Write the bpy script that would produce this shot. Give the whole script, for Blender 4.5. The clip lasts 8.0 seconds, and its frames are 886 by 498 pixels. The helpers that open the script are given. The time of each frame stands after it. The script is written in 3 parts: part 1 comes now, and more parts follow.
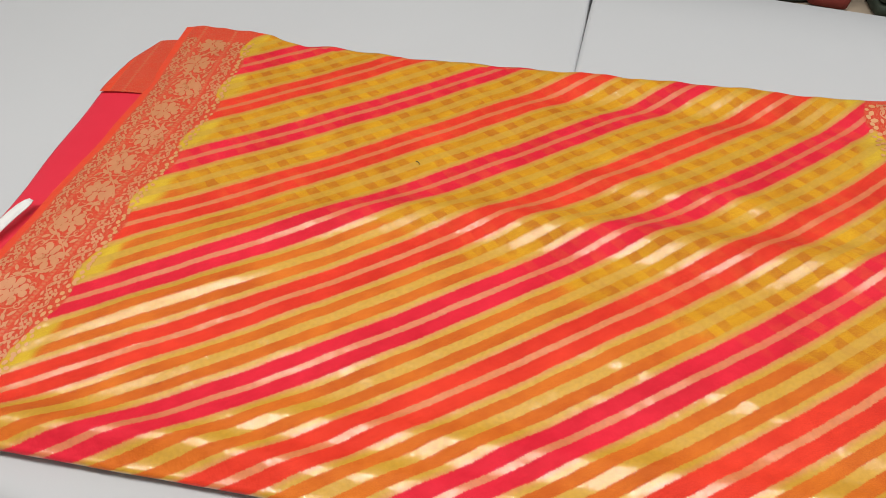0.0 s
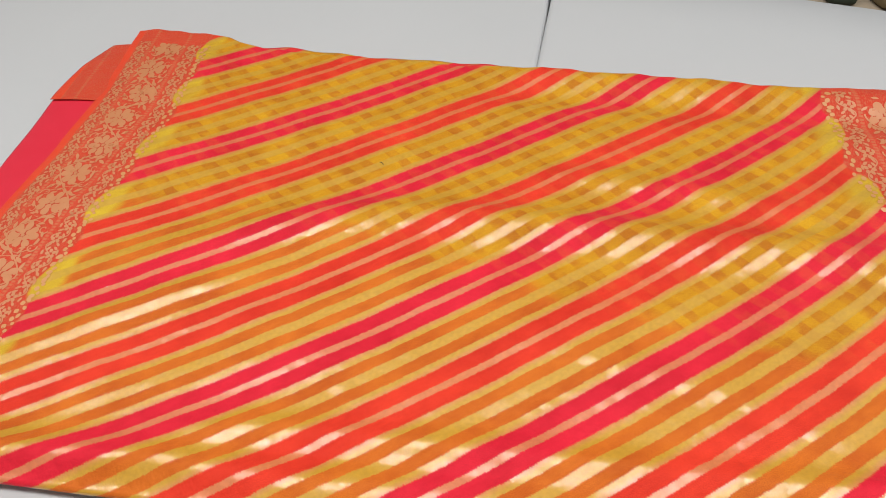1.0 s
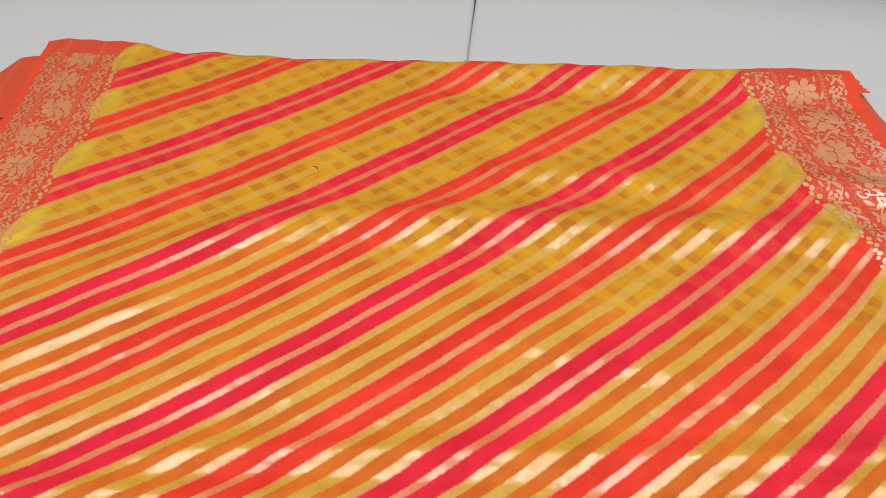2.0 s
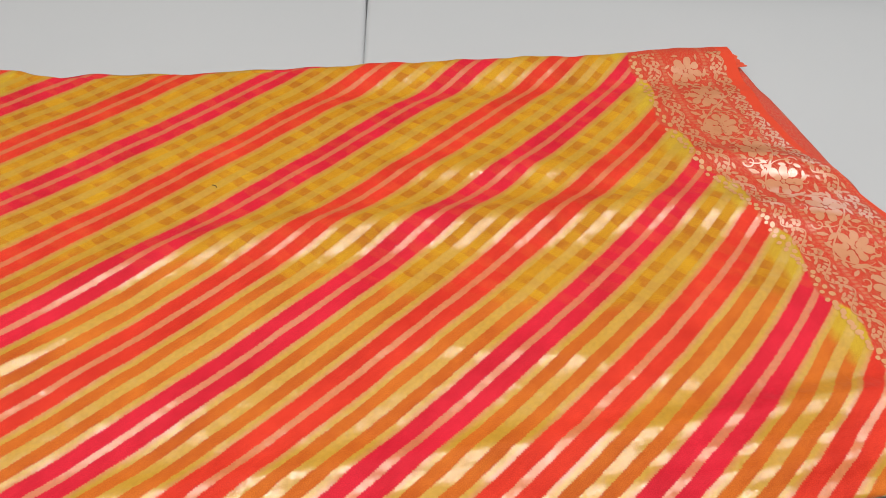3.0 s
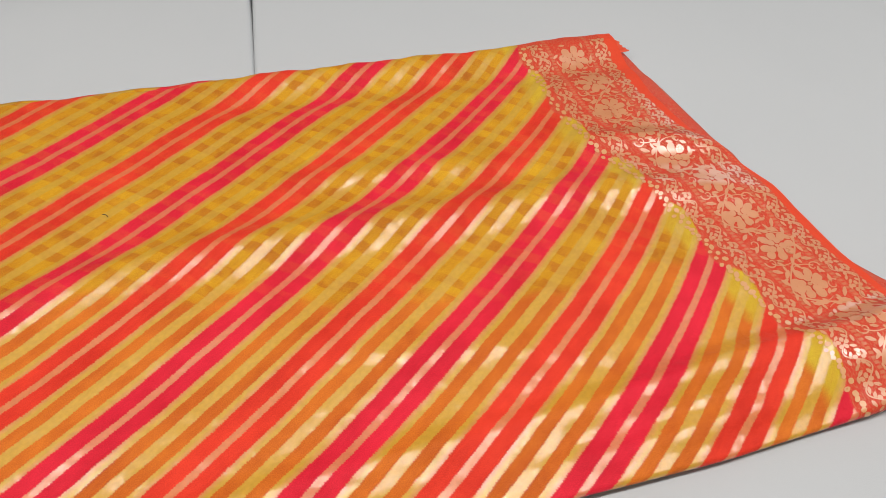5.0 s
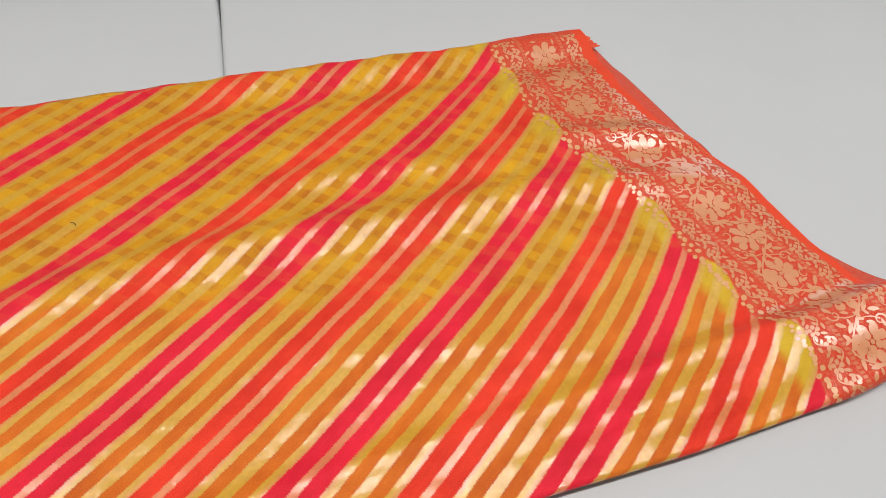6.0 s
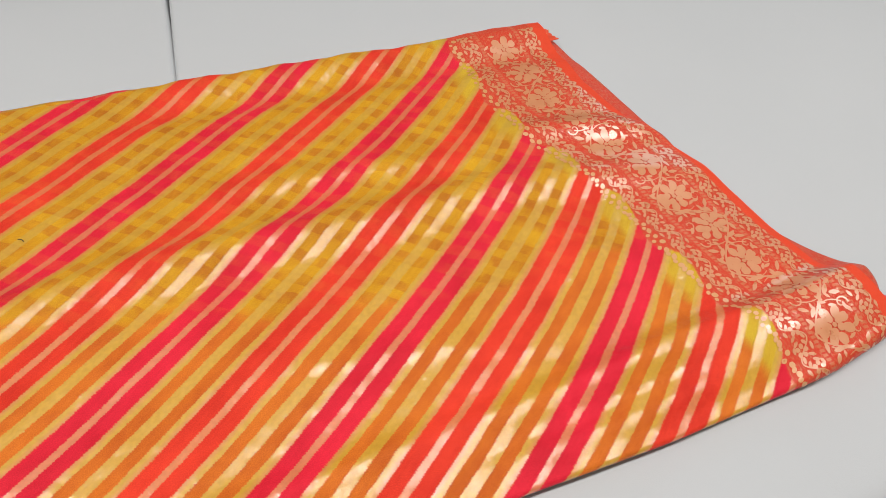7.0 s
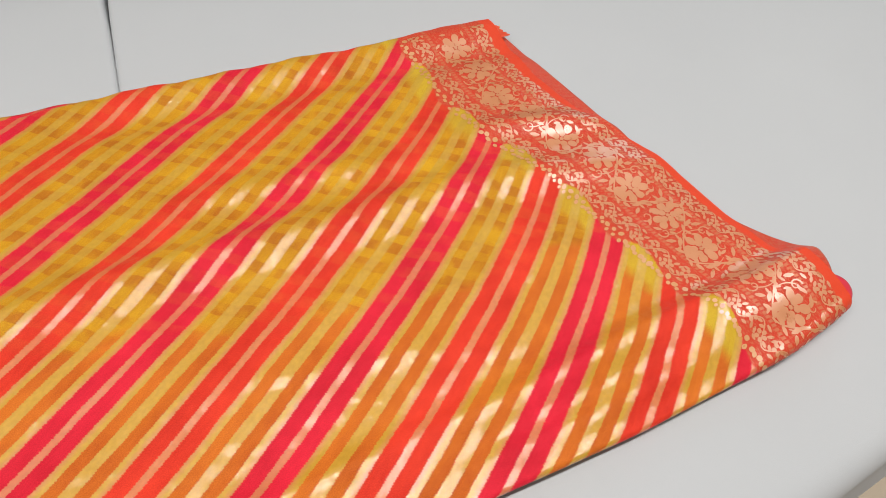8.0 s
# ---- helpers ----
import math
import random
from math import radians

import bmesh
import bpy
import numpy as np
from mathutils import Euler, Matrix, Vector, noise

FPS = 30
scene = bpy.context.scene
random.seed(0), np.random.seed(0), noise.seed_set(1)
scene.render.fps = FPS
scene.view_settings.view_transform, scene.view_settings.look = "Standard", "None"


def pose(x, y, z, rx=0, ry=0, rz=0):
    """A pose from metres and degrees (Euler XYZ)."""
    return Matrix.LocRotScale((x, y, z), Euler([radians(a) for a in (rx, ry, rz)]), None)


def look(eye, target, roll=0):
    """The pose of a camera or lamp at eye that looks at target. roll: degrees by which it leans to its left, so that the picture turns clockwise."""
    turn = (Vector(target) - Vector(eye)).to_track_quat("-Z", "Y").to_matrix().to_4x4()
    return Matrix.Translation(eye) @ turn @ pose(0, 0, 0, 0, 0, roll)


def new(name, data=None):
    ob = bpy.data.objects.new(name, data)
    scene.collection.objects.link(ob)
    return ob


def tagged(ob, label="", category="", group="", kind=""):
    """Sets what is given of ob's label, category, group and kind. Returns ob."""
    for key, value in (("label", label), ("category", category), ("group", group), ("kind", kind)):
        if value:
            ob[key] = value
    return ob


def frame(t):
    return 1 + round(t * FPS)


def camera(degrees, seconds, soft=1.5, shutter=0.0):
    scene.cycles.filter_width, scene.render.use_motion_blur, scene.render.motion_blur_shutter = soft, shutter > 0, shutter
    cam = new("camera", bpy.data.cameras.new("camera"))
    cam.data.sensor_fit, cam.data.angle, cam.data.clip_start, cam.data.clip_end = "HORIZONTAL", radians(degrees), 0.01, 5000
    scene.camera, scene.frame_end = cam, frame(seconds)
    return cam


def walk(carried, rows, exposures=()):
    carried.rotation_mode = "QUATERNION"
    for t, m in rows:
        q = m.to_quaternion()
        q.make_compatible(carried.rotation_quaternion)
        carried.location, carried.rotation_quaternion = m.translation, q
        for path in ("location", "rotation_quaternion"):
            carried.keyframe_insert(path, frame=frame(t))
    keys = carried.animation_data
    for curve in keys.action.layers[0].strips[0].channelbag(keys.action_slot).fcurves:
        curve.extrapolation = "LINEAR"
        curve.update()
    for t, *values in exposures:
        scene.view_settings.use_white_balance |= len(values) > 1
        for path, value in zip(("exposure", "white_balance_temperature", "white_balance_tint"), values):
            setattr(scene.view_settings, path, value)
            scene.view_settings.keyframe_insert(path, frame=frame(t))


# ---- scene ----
cam = camera(70.4, 8.0, 0.9)
PATH = [
    (0, (0.058, -0.731, 0.596), (-0.384, 0.389, -1.002), -7.7),
    (0.5, (0.061, -0.724, 0.594), (-0.353, 0.395, -1.011), -7.5),
    (1, (0.064, -0.721, 0.592), (-0.297, 0.409, -1.018), -6.8),
    (2.3, (0.077, -0.706, 0.59), (-0.067, 0.434, -1.048), -3.9),
    (2.5, (0.084, -0.705, 0.589), (-0.022, 0.44, -1.047), -3.6),
    (3, (0.095, -0.7, 0.59), (0.108, 0.438, -1.054), -1.8),
    (3.5, (0.097, -0.696, 0.587), (0.179, 0.435, -1.06), -0.7),
    (4, (0.102, -0.693, 0.587), (0.257, 0.425, -1.064), 0.6),
    (4.5, (0.103, -0.697, 0.59), (0.323, 0.416, -1.056), 1.8),
    (6, (0.11, -0.695, 0.591), (0.433, 0.39, -1.058), 3.7),
    (6.5, (0.115, -0.689, 0.586), (0.471, 0.38, -1.066), 4.2),
    (7, (0.121, -0.687, 0.587), (0.525, 0.362, -1.067), 5.0),
    (7.5, (0.127, -0.686, 0.587), (0.589, 0.344, -1.063), 5.8),
    (8, (0.133, -0.681, 0.585), (0.629, 0.327, -1.069), 6.3),
]
EXPOSURES = [(0.0, -0.02), (1.0, -0.03), (2.5, -0.08), (4.5, -0.1), (6.5, -0.06), (8.0, -0.02)]
walk(cam, [(t, look(eye, target, roll)) for t, eye, target, roll in PATH], EXPOSURES)

# ---- light: an overhead tube, plus an added soft fill and an added cool fill ----
world = bpy.data.worlds.new("world")
scene.world = world
world.use_nodes = True
world.node_tree.nodes["Background"].inputs[0].default_value = (0.65, 0.75, 1.0, 1)
world.node_tree.nodes["Background"].inputs[1].default_value = 0.3


def area_lamp(name, place, target, sx, sy, watts, colour):
    data = bpy.data.lights.new(name, "AREA")
    data.shape, data.size, data.size_y, data.energy, data.color = "RECTANGLE", sx, sy, watts, colour
    ob = new(name, data)
    ob.matrix_world = look(place, target)
    return ob


# Broad soft fill added below the ceiling; no panel hangs there.
area_lamp("overhead_fill_light", (-0.7, -0.5, 2.66), (-0.7, -0.5, 0), 4.0, 4.0, 20, (1.0, 0.985, 0.97))
area_lamp("tube_light", (0.15, -0.56, 2.25), (0.15, -0.5, 0), 4.4, 0.085, 69, (1.0, 0.98, 0.95))
# Cool fill added for a bluish tint; the east wall has no opening.
area_lamp("cool_fill_light", (2.9, 1.7, 1.5), (0.3, 0.2, 0.2), 1.7, 1.1, 20, (0.70, 0.85, 1.0))


# ---- materials ----
class Nodes:
    """A thin wrapper to write shader arithmetic."""

    def __init__(self, name):
        self.mat = bpy.data.materials.new(name)
        self.mat.use_nodes = True
        self.t = self.mat.node_tree
        self.bsdf = self.t.nodes["Principled BSDF"]
        self.out = self.t.nodes["Material Output"]

    def node(self, kind, **props):
        n = self.t.nodes.new(kind)
        for k, v in props.items():
            setattr(n, k, v)
        return n

    def put(self, socket, value):
        if isinstance(value, bpy.types.NodeSocket):
            self.t.links.new(value, socket)
        elif isinstance(value, tuple) and len(value) == 3 and socket.type == "RGBA":
            socket.default_value = (*value, 1)
        else:
            socket.default_value = value

    def math(self, op, a, b=0.0, c=0.0):
        n = self.node("ShaderNodeMath", operation=op)
        for s, v in zip(n.inputs, (a, b, c)):
            self.put(s, v)
        return n.outputs[0]

    def mix(self, f, a, b, blend="MIX"):
        n = self.node("ShaderNodeMix", data_type="RGBA", blend_type=blend)
        self.put(n.inputs[0], f), self.put(n.inputs[6], a), self.put(n.inputs[7], b)
        return n.outputs[2]

    def noise(self, vector, scale, detail=3.0, rough=0.5, out=0):
        n = self.node("ShaderNodeTexNoise")
        if vector is not None:
            self.put(n.inputs["Vector"], vector)
        self.put(n.inputs["Scale"], scale), self.put(n.inputs["Detail"], detail), self.put(n.inputs["Roughness"], rough)
        return n.outputs[out]

    def ramp(self, fac, stops, mode="LINEAR"):
        n = self.node("ShaderNodeValToRGB")
        self.put(n.inputs[0], fac)
        r = n.color_ramp
        r.interpolation = mode
        while len(r.elements) < len(stops):
            r.elements.new(0.5)
        for e, (p, c) in zip(r.elements, stops):
            e.position = p
            e.color = (*c, 1) if isinstance(c, tuple) else (c, c, c, 1)
        return n.outputs[0]

    def step(self, x, lo, hi):
        n = self.node("ShaderNodeMapRange", interpolation_type="SMOOTHSTEP")
        self.put(n.inputs[0], x), self.put(n.inputs[1], lo), self.put(n.inputs[2], hi)
        return n.outputs[0]

    def bump(self, height, strength, distance, normal=None):
        n = self.node("ShaderNodeBump")
        self.put(n.inputs["Strength"], strength), self.put(n.inputs["Distance"], distance), self.put(n.inputs["Height"], height)
        if normal is not None:
            self.put(n.inputs["Normal"], normal)
        return n.outputs[0]

    def uv(self, name):
        return self.node("ShaderNodeUVMap", uv_map=name).outputs[0]

    def place(self):
        return self.node("ShaderNodeNewGeometry").outputs["Position"]

    def split(self, vector):
        n = self.node("ShaderNodeSeparateXYZ")
        self.put(n.inputs[0], vector)
        return n.outputs

    def join(self, x, y, z=0.0):
        n = self.node("ShaderNodeCombineXYZ")
        self.put(n.inputs[0], x), self.put(n.inputs[1], y), self.put(n.inputs[2], z)
        return n.outputs[0]

    def set(self, **values):
        for k, v in values.items():
            self.put(self.bsdf.inputs[k.replace("_", " ")], v)
        return self


PINK, RED = (0.80, 0.018, 0.043), (0.82, 0.044, 0.020)
ORANGE, YELLOW = (0.71, 0.158, 0.016), (0.69, 0.310, 0.012)
ZARI = (0.70, 0.40, 0.032)
SELVAGE = (0.80, 0.070, 0.024)


def silk_material():
    """Diagonal dyed bands with woven metallic stripes, and an orange brocade border ground."""
    m = Nodes("striped_silk")
    s, v, _ = m.split(m.uv("stripe"))
    plan = m.uv("plan")
    px, py, _ = m.split(plan)
    b, along, _ = m.split(m.uv("border"))
    # serrated edges of the woven stripes
    saw = m.math("PINGPONG", m.math("MULTIPLY", v, 780.0), 1.0)
    wob = m.noise(plan, 340.0, 2.0)
    big = m.noise(plan, 26.0, 2.0)
    s1 = m.math("ADD", s, m.math("MULTIPLY_ADD", saw, 0.004, -0.002))
    s1 = m.math("ADD", s1, m.math("MULTIPLY_ADD", wob, 0.016, -0.008))
    s1 = m.math("ADD", s1, m.math("MULTIPLY_ADD", big, 0.016, -0.008))
    f = m.math("FRACT", s1)

    def bands(parts, soft):
        """Stops for flat bands, with soft edges."""
        stops = []
        for lo, hi, c in parts:
            stops += [(lo + (soft if lo > 0 else 0), c), (hi - (soft if hi < 1 else 0), c)]
        return stops

    dye = bands([(0, 0.106, PINK), (0.106, 0.394, ORANGE), (0.394, 0.606, RED), (0.606, 0.894, ORANGE), (0.894, 1, PINK)], 0.008)
    ground = m.ramp(f, dye)
    half = m.math("FRACT", m.math("MULTIPLY", s1, 2.0))
    woven = m.ramp(half, bands([(0, 0.040, 1.0), (0.040, 0.210, 0.0), (0.210, 0.304, 1.0), (0.304, 0.438, 0.0), (0.438, 0.560, 1.0),
                                (0.560, 0.696, 0.0), (0.696, 0.790, 1.0), (0.790, 0.960, 0.0), (0.960, 1, 1.0)], 0.006))
    # where a second layer lies close below, its stripes lighten the ground into yellow checks
    edge = m.noise(plan, 9.0, 2.0)
    reach = m.math("MINIMUM", m.math("MAXIMUM", m.math("ADD", px, 0.15), 0.0), 0.42)
    reach = m.math("ADD", m.math("MULTIPLY_ADD", reach, -0.18, -0.312), m.math("MULTIPLY_ADD", edge, 0.09, -0.045))
    upper = m.step(m.math("SUBTRACT", py, reach), -0.012, 0.014)
    cross = m.math("ADD", m.math("MULTIPLY", px, 3.2), m.math("MULTIPLY", py, 4.9))
    cross = m.math("ADD", cross, m.math("MULTIPLY_ADD", big, 0.07, -0.035))
    chalf = m.math("FRACT", m.math("MULTIPLY", cross, 2.0))
    squares = m.ramp(chalf, bands([(0, 0.10, 0.0), (0.10, 0.26, 0.9), (0.26, 0.40, 0.05), (0.40, 0.56, 1.0), (0.56, 0.70, 0.05), (0.70, 0.84, 0.8), (0.84, 1, 0.0)], 0.007))
    patch = m.step(m.noise(plan, 48.0, 1.0), 0.34, 0.58)
    squares = m.math("MULTIPLY", squares, m.math("MULTIPLY_ADD", patch, 0.7, 0.3))
    yellowish = m.mix(m.math("MULTIPLY", squares, 0.8), YELLOW, (0.56, 0.165, 0.012))
    bandmask = m.ramp(half, bands([(0, 0.242, 1.0), (0.242, 0.758, 0.0), (0.758, 1, 1.0)], 0.032))
    bandcore = m.ramp(half, bands([(0, 0.256, 1.0), (0.256, 0.744, 0.0), (0.744, 1, 1.0)], 0.024))
    lifted = m.mix(bandcore, yellowish, m.mix(m.math("MULTIPLY", squares, 0.28), ground, (0.80, 0.125, 0.025)))
    ground = m.mix(upper, ground, lifted)
    # metallic thread takes some of the colour of the band that it runs through
    zcol = m.mix(m.math("MULTIPLY", bandmask, 0.8), m.mix(m.math("MULTIPLY", upper, 0.7), ZARI, (0.68, 0.40, 0.045)), m.mix(0.5, ground, (0.80, 0.40, 0.18)))
    # close to the border the orange gives way to plain yellow
    cap = m.math("MULTIPLY", m.step(m.math("ADD", b, m.math("MULTIPLY_ADD", big, 0.02, -0.01)), -0.030, -0.014), m.math("SUBTRACT", 1.0, bandmask))
    ground = m.mix(cap, ground, (0.70, 0.42, 0.03))
    # slight unevenness of the dye
    tone = m.noise(plan, 17.0, 4.0)
    grain = m.noise(plan, 900.0, 2.0)
    slub = m.noise(m.join(m.math("MULTIPLY", s, 50.0), m.math("MULTIPLY", v, 60.0)), 1.0, 3.0)
    tone = m.math("MULTIPLY_ADD", slub, 0.2, m.math("MULTIPLY", tone, 0.8))
    ground = m.mix(1.0, ground, m.ramp(m.math("MULTIPLY_ADD", grain, 0.35, m.math("MULTIPLY", tone, 0.65)), [(0.36, (0.76, 0.60, 0.62)), (0.64, (1.1, 1.28, 1.2))]), "MULTIPLY")
    # border: red-orange ground, fine guard lines, plain selvage
    b1 = m.math("ADD", b, m.math("MULTIPLY_ADD", m.math("COSINE", m.math("MULTIPLY", s, 12.566)), 0.0090, 0.0))
    b1 = m.math("ADD", b1, m.math("MULTIPLY_ADD", wob, 0.004, -0.002))
    inborder = m.step(b1, 0.002, 0.006)
    bground = m.mix(m.noise(plan, 30.0, 3.0), (0.62, 0.040, 0.016), (0.72, 0.060, 0.028))
    bground = m.mix(m.step(b, 0.119, 0.123), bground, SELVAGE)
    lines = m.ramp(m.math("MULTIPLY", b, 7.0), bands([(0, 0.255, 0.0), (0.255, 0.290, 0.5), (0.290, 0.655, 0.0), (0.655, 0.69, 0.5), (0.69, 0.835, 0.0), (0.835, 0.85, 0.4), (0.85, 1, 0.0)], 0.003))
    bead = m.step(m.math("PINGPONG", m.math("MULTIPLY", along, 420.0), 1.0), 0.25, 0.5)
    haze = m.math("MULTIPLY", m.step(m.noise(m.join(m.math("MULTIPLY", b, 900.0), m.math("MULTIPLY", along, 260.0)), 1.0, 2.0), 0.48, 0.6), 0.35)
    lines = m.math("MAXIMUM", m.math("MULTIPLY", lines, bead), m.math("MULTIPLY", haze, m.math("LESS_THAN", b, 0.119)))
    ground = m.mix(inborder, ground, bground)
    woven = m.mix(inborder, woven, lines)
    zcol = m.mix(inborder, zcol, (0.72, 0.36, 0.15))
    # weave relief
    weave = m.math("ADD", m.math("SINE", m.math("MULTIPLY", px, 9000.0)), m.math("SINE", m.math("MULTIPLY", py, 9000.0)))
    relief = m.math("ADD", m.math("MULTIPLY", weave, 0.08), m.math("ADD", m.math("MULTIPLY", grain, 0.6), m.math("MULTIPLY", m.noise(plan, 120.0, 3.0), 1.2)))
    crumple = m.math("ADD", m.noise(plan, 34.0, 3.0), m.math("MULTIPLY", m.noise(plan, 75.0, 2.0), 0.4))
    fleck = m.bump(m.noise(plan, 330.0, 2.0), 0.13, 0.0012, m.bump(crumple, 0.10, 0.006))
    normal = m.bump(relief, 0.3, 0.0007, fleck)
    rumpled = m.bump(relief, 0.5, 0.0007, m.bump(crumple, 0.55, 0.006))
    m.set(Base_Color=ground, Roughness=0.62, Sheen_Weight=0.1, Sheen_Roughness=0.4, Normal=rumpled)
    m.bsdf.inputs["Specular IOR Level"].default_value = 0.18
    z = m.node("ShaderNodeBsdfPrincipled")
    zt = m.noise(m.join(m.math("MULTIPLY", s, 40.0), m.math("MULTIPLY", v, 170.0)), 1.0, 3.0)
    m.put(z.inputs["Base Color"], m.mix(1.0, zcol, m.ramp(zt, [(0.3, 0.90), (0.7, 1.05)]), "MULTIPLY"))
    m.put(z.inputs["Metallic"], 0.08), m.put(z.inputs["Roughness"], 0.5), m.put(z.inputs["Coat Weight"], 0.74), m.put(z.inputs["Coat IOR"], 2.05), m.put(z.inputs["Coat Roughness"], m.math("MULTIPLY_ADD", zt, 0.08, 0.09)), m.put(z.inputs["Coat Normal"], normal), m.put(z.inputs["Normal"], normal)
    mixer = m.node("ShaderNodeMixShader")
    thin = m.math("MULTIPLY_ADD", m.math("MULTIPLY", upper, m.math("SUBTRACT", 1.0, inborder)), -0.19, 0.88)
    m.put(mixer.inputs[0], m.math("MULTIPLY", woven, thin))
    m.t.links.new(m.bsdf.outputs[0], mixer.inputs[1]), m.t.links.new(z.outputs[0], mixer.inputs[2])
    m.t.links.new(mixer.outputs[0], m.out.inputs[0])
    return m.mat


def plain_silk(name, colour, other):
    m = Nodes(name)
    p = m.place()
    c = m.mix(m.noise(p, 40.0, 4.0), colour, other)
    h = m.math("ADD", m.noise(p, 900.0, 2.0), m.noise(p, 150.0, 3.0))
    m.set(Base_Color=c, Roughness=0.6, Sheen_Weight=0.05, Normal=m.bump(h, 0.3, 0.0005))
    return m.mat


def zari_material(name, dark, pale):
    m = Nodes(name)
    p = m.place()
    n = m.noise(p, 60.0, 3.0)
    c = m.mix(n, dark, pale)
    h = m.math("ADD", m.noise(p, 1400.0, 2.0), m.noise(p, 300.0, 2.0))
    m.set(Base_Color=c, Metallic=0.06, Roughness=0.45, Coat_Weight=0.9, Coat_IOR=1.95, Coat_Roughness=m.math("MULTIPLY_ADD", n, 0.10, 0.24), Normal=m.bump(h, 0.25, 0.0005))
    return m.mat


def sheet_material():
    m = Nodes("white_cotton_sheet")
    p = m.place()
    c = m.mix(m.noise(p, 3.0, 4.0), (0.525, 0.535, 0.545), (0.57, 0.58, 0.588))
    spots = m.step(m.noise(p, 55.0, 2.0), 0.79, 0.83)
    c = m.mix(m.math("MULTIPLY", spots, 0.18), c, (0.35, 0.33, 0.30))
    h = m.math("ADD", m.math("MULTIPLY", m.noise(p, 1200.0, 2.0), 0.15), m.noise(p, 18.0, 4.0))
    m.set(Base_Color=c, Roughness=0.85, Normal=m.bump(h, 0.12, 0.006))
    m.bsdf.inputs["Specular IOR Level"].default_value = 0.2
    return m.mat


def mottled(name, a, b, scale, rough=0.7, bump=0.15):
    m = Nodes(name)
    p = m.place()
    m.set(Base_Color=m.mix(m.noise(p, scale, 5.0), a, b), Roughness=rough, Normal=m.bump(m.noise(p, scale * 8, 3.0), bump, 0.004))
    return m.mat


SILK = silk_material()
UNDER_SILK = plain_silk("orange_silk_underlayer", (0.74, 0.06, 0.02), (0.82, 0.10, 0.035))
PINK_SILK = plain_silk("pink_silk_underlayer", (0.72, 0.010, 0.036), (0.78, 0.018, 0.05))
GOLD = zari_material("brocade_gold_thread", (0.66, 0.235, 0.09), (0.76, 0.315, 0.135))
PALE_GOLD = zari_material("pale_gold_thread", (0.70, 0.30, 0.10), (0.78, 0.38, 0.14))
SHEET = sheet_material()
PAPER = mottled("white_paper", (0.80, 0.79, 0.76), (0.74, 0.73, 0.70), 60, 0.6)
FLOOR = mottled("beige_floor", (0.36, 0.29, 0.21), (0.44, 0.36, 0.27), 7)
# grey of the unseen room shell, kept dark to cut bounced light
WALL = mottled("unseen_room_grey", (0.30, 0.29, 0.28), (0.35, 0.34, 0.32), 2)


def part(name, bm, material, parent=None, label=""):
    """Links a bmesh as one mesh object under a thing or a part."""
    mesh = bpy.data.meshes.new(name)
    bm.to_mesh(mesh)
    bm.free()
    mesh.materials.append(material)
    ob = new(name, mesh)
    ob.parent = parent
    for p in mesh.polygons:
        p.use_smooth = True
    return tagged(ob, label)


# ---- form of the folded saree, metres ----
def smooth_line(xs, ys):
    """A smooth curve through a few knots."""
    xs, ys = np.array(xs, float), np.array(ys, float)
    fine = np.linspace(xs[0] - 0.3, xs[-1] + 0.3, 400)
    raw = np.interp(fine, xs, ys)
    lo, hi = (ys[1] - ys[0]) / (xs[1] - xs[0]), (ys[-1] - ys[-2]) / (xs[-1] - xs[-2])
    raw = np.where(fine < xs[0], ys[0] + lo * (fine - xs[0]), np.where(fine > xs[-1], ys[-1] + hi * (fine - xs[-1]), raw))
    k = np.hanning(19)
    pad = np.pad(raw, 9, mode="reflect", reflect_type="odd")
    soft = np.convolve(pad, k / k.sum(), "valid")
    return lambda q: np.interp(q, fine, soft)


LOW = 0.010  # the hem hangs this far over the mattress
# FORM-BEGIN
# borders: inner line of each, against y
INNER_L = smooth_line([-0.60, -0.43, -0.33, -0.24, -0.14, 0.0], [-0.522, -0.507, -0.505, -0.496, -0.492, -0.506])
INNER_R = smooth_line([-0.56, -0.49, -0.40, -0.337, -0.266, -0.187, -0.109, -0.04, 0.0], [0.548, 0.532, 0.498, 0.480, 0.454, 0.409, 0.381, 0.374, 0.366])
FRONT = smooth_line([-0.70, -0.48, -0.32, -0.10, 0.26, 0.42, 0.53, 0.61, 0.72], [-0.672, -0.660, -0.648, -0.628, -0.597, -0.591, -0.581, -0.567, -0.534])
WIDE_L, WIDE_R = 0.135, 0.142

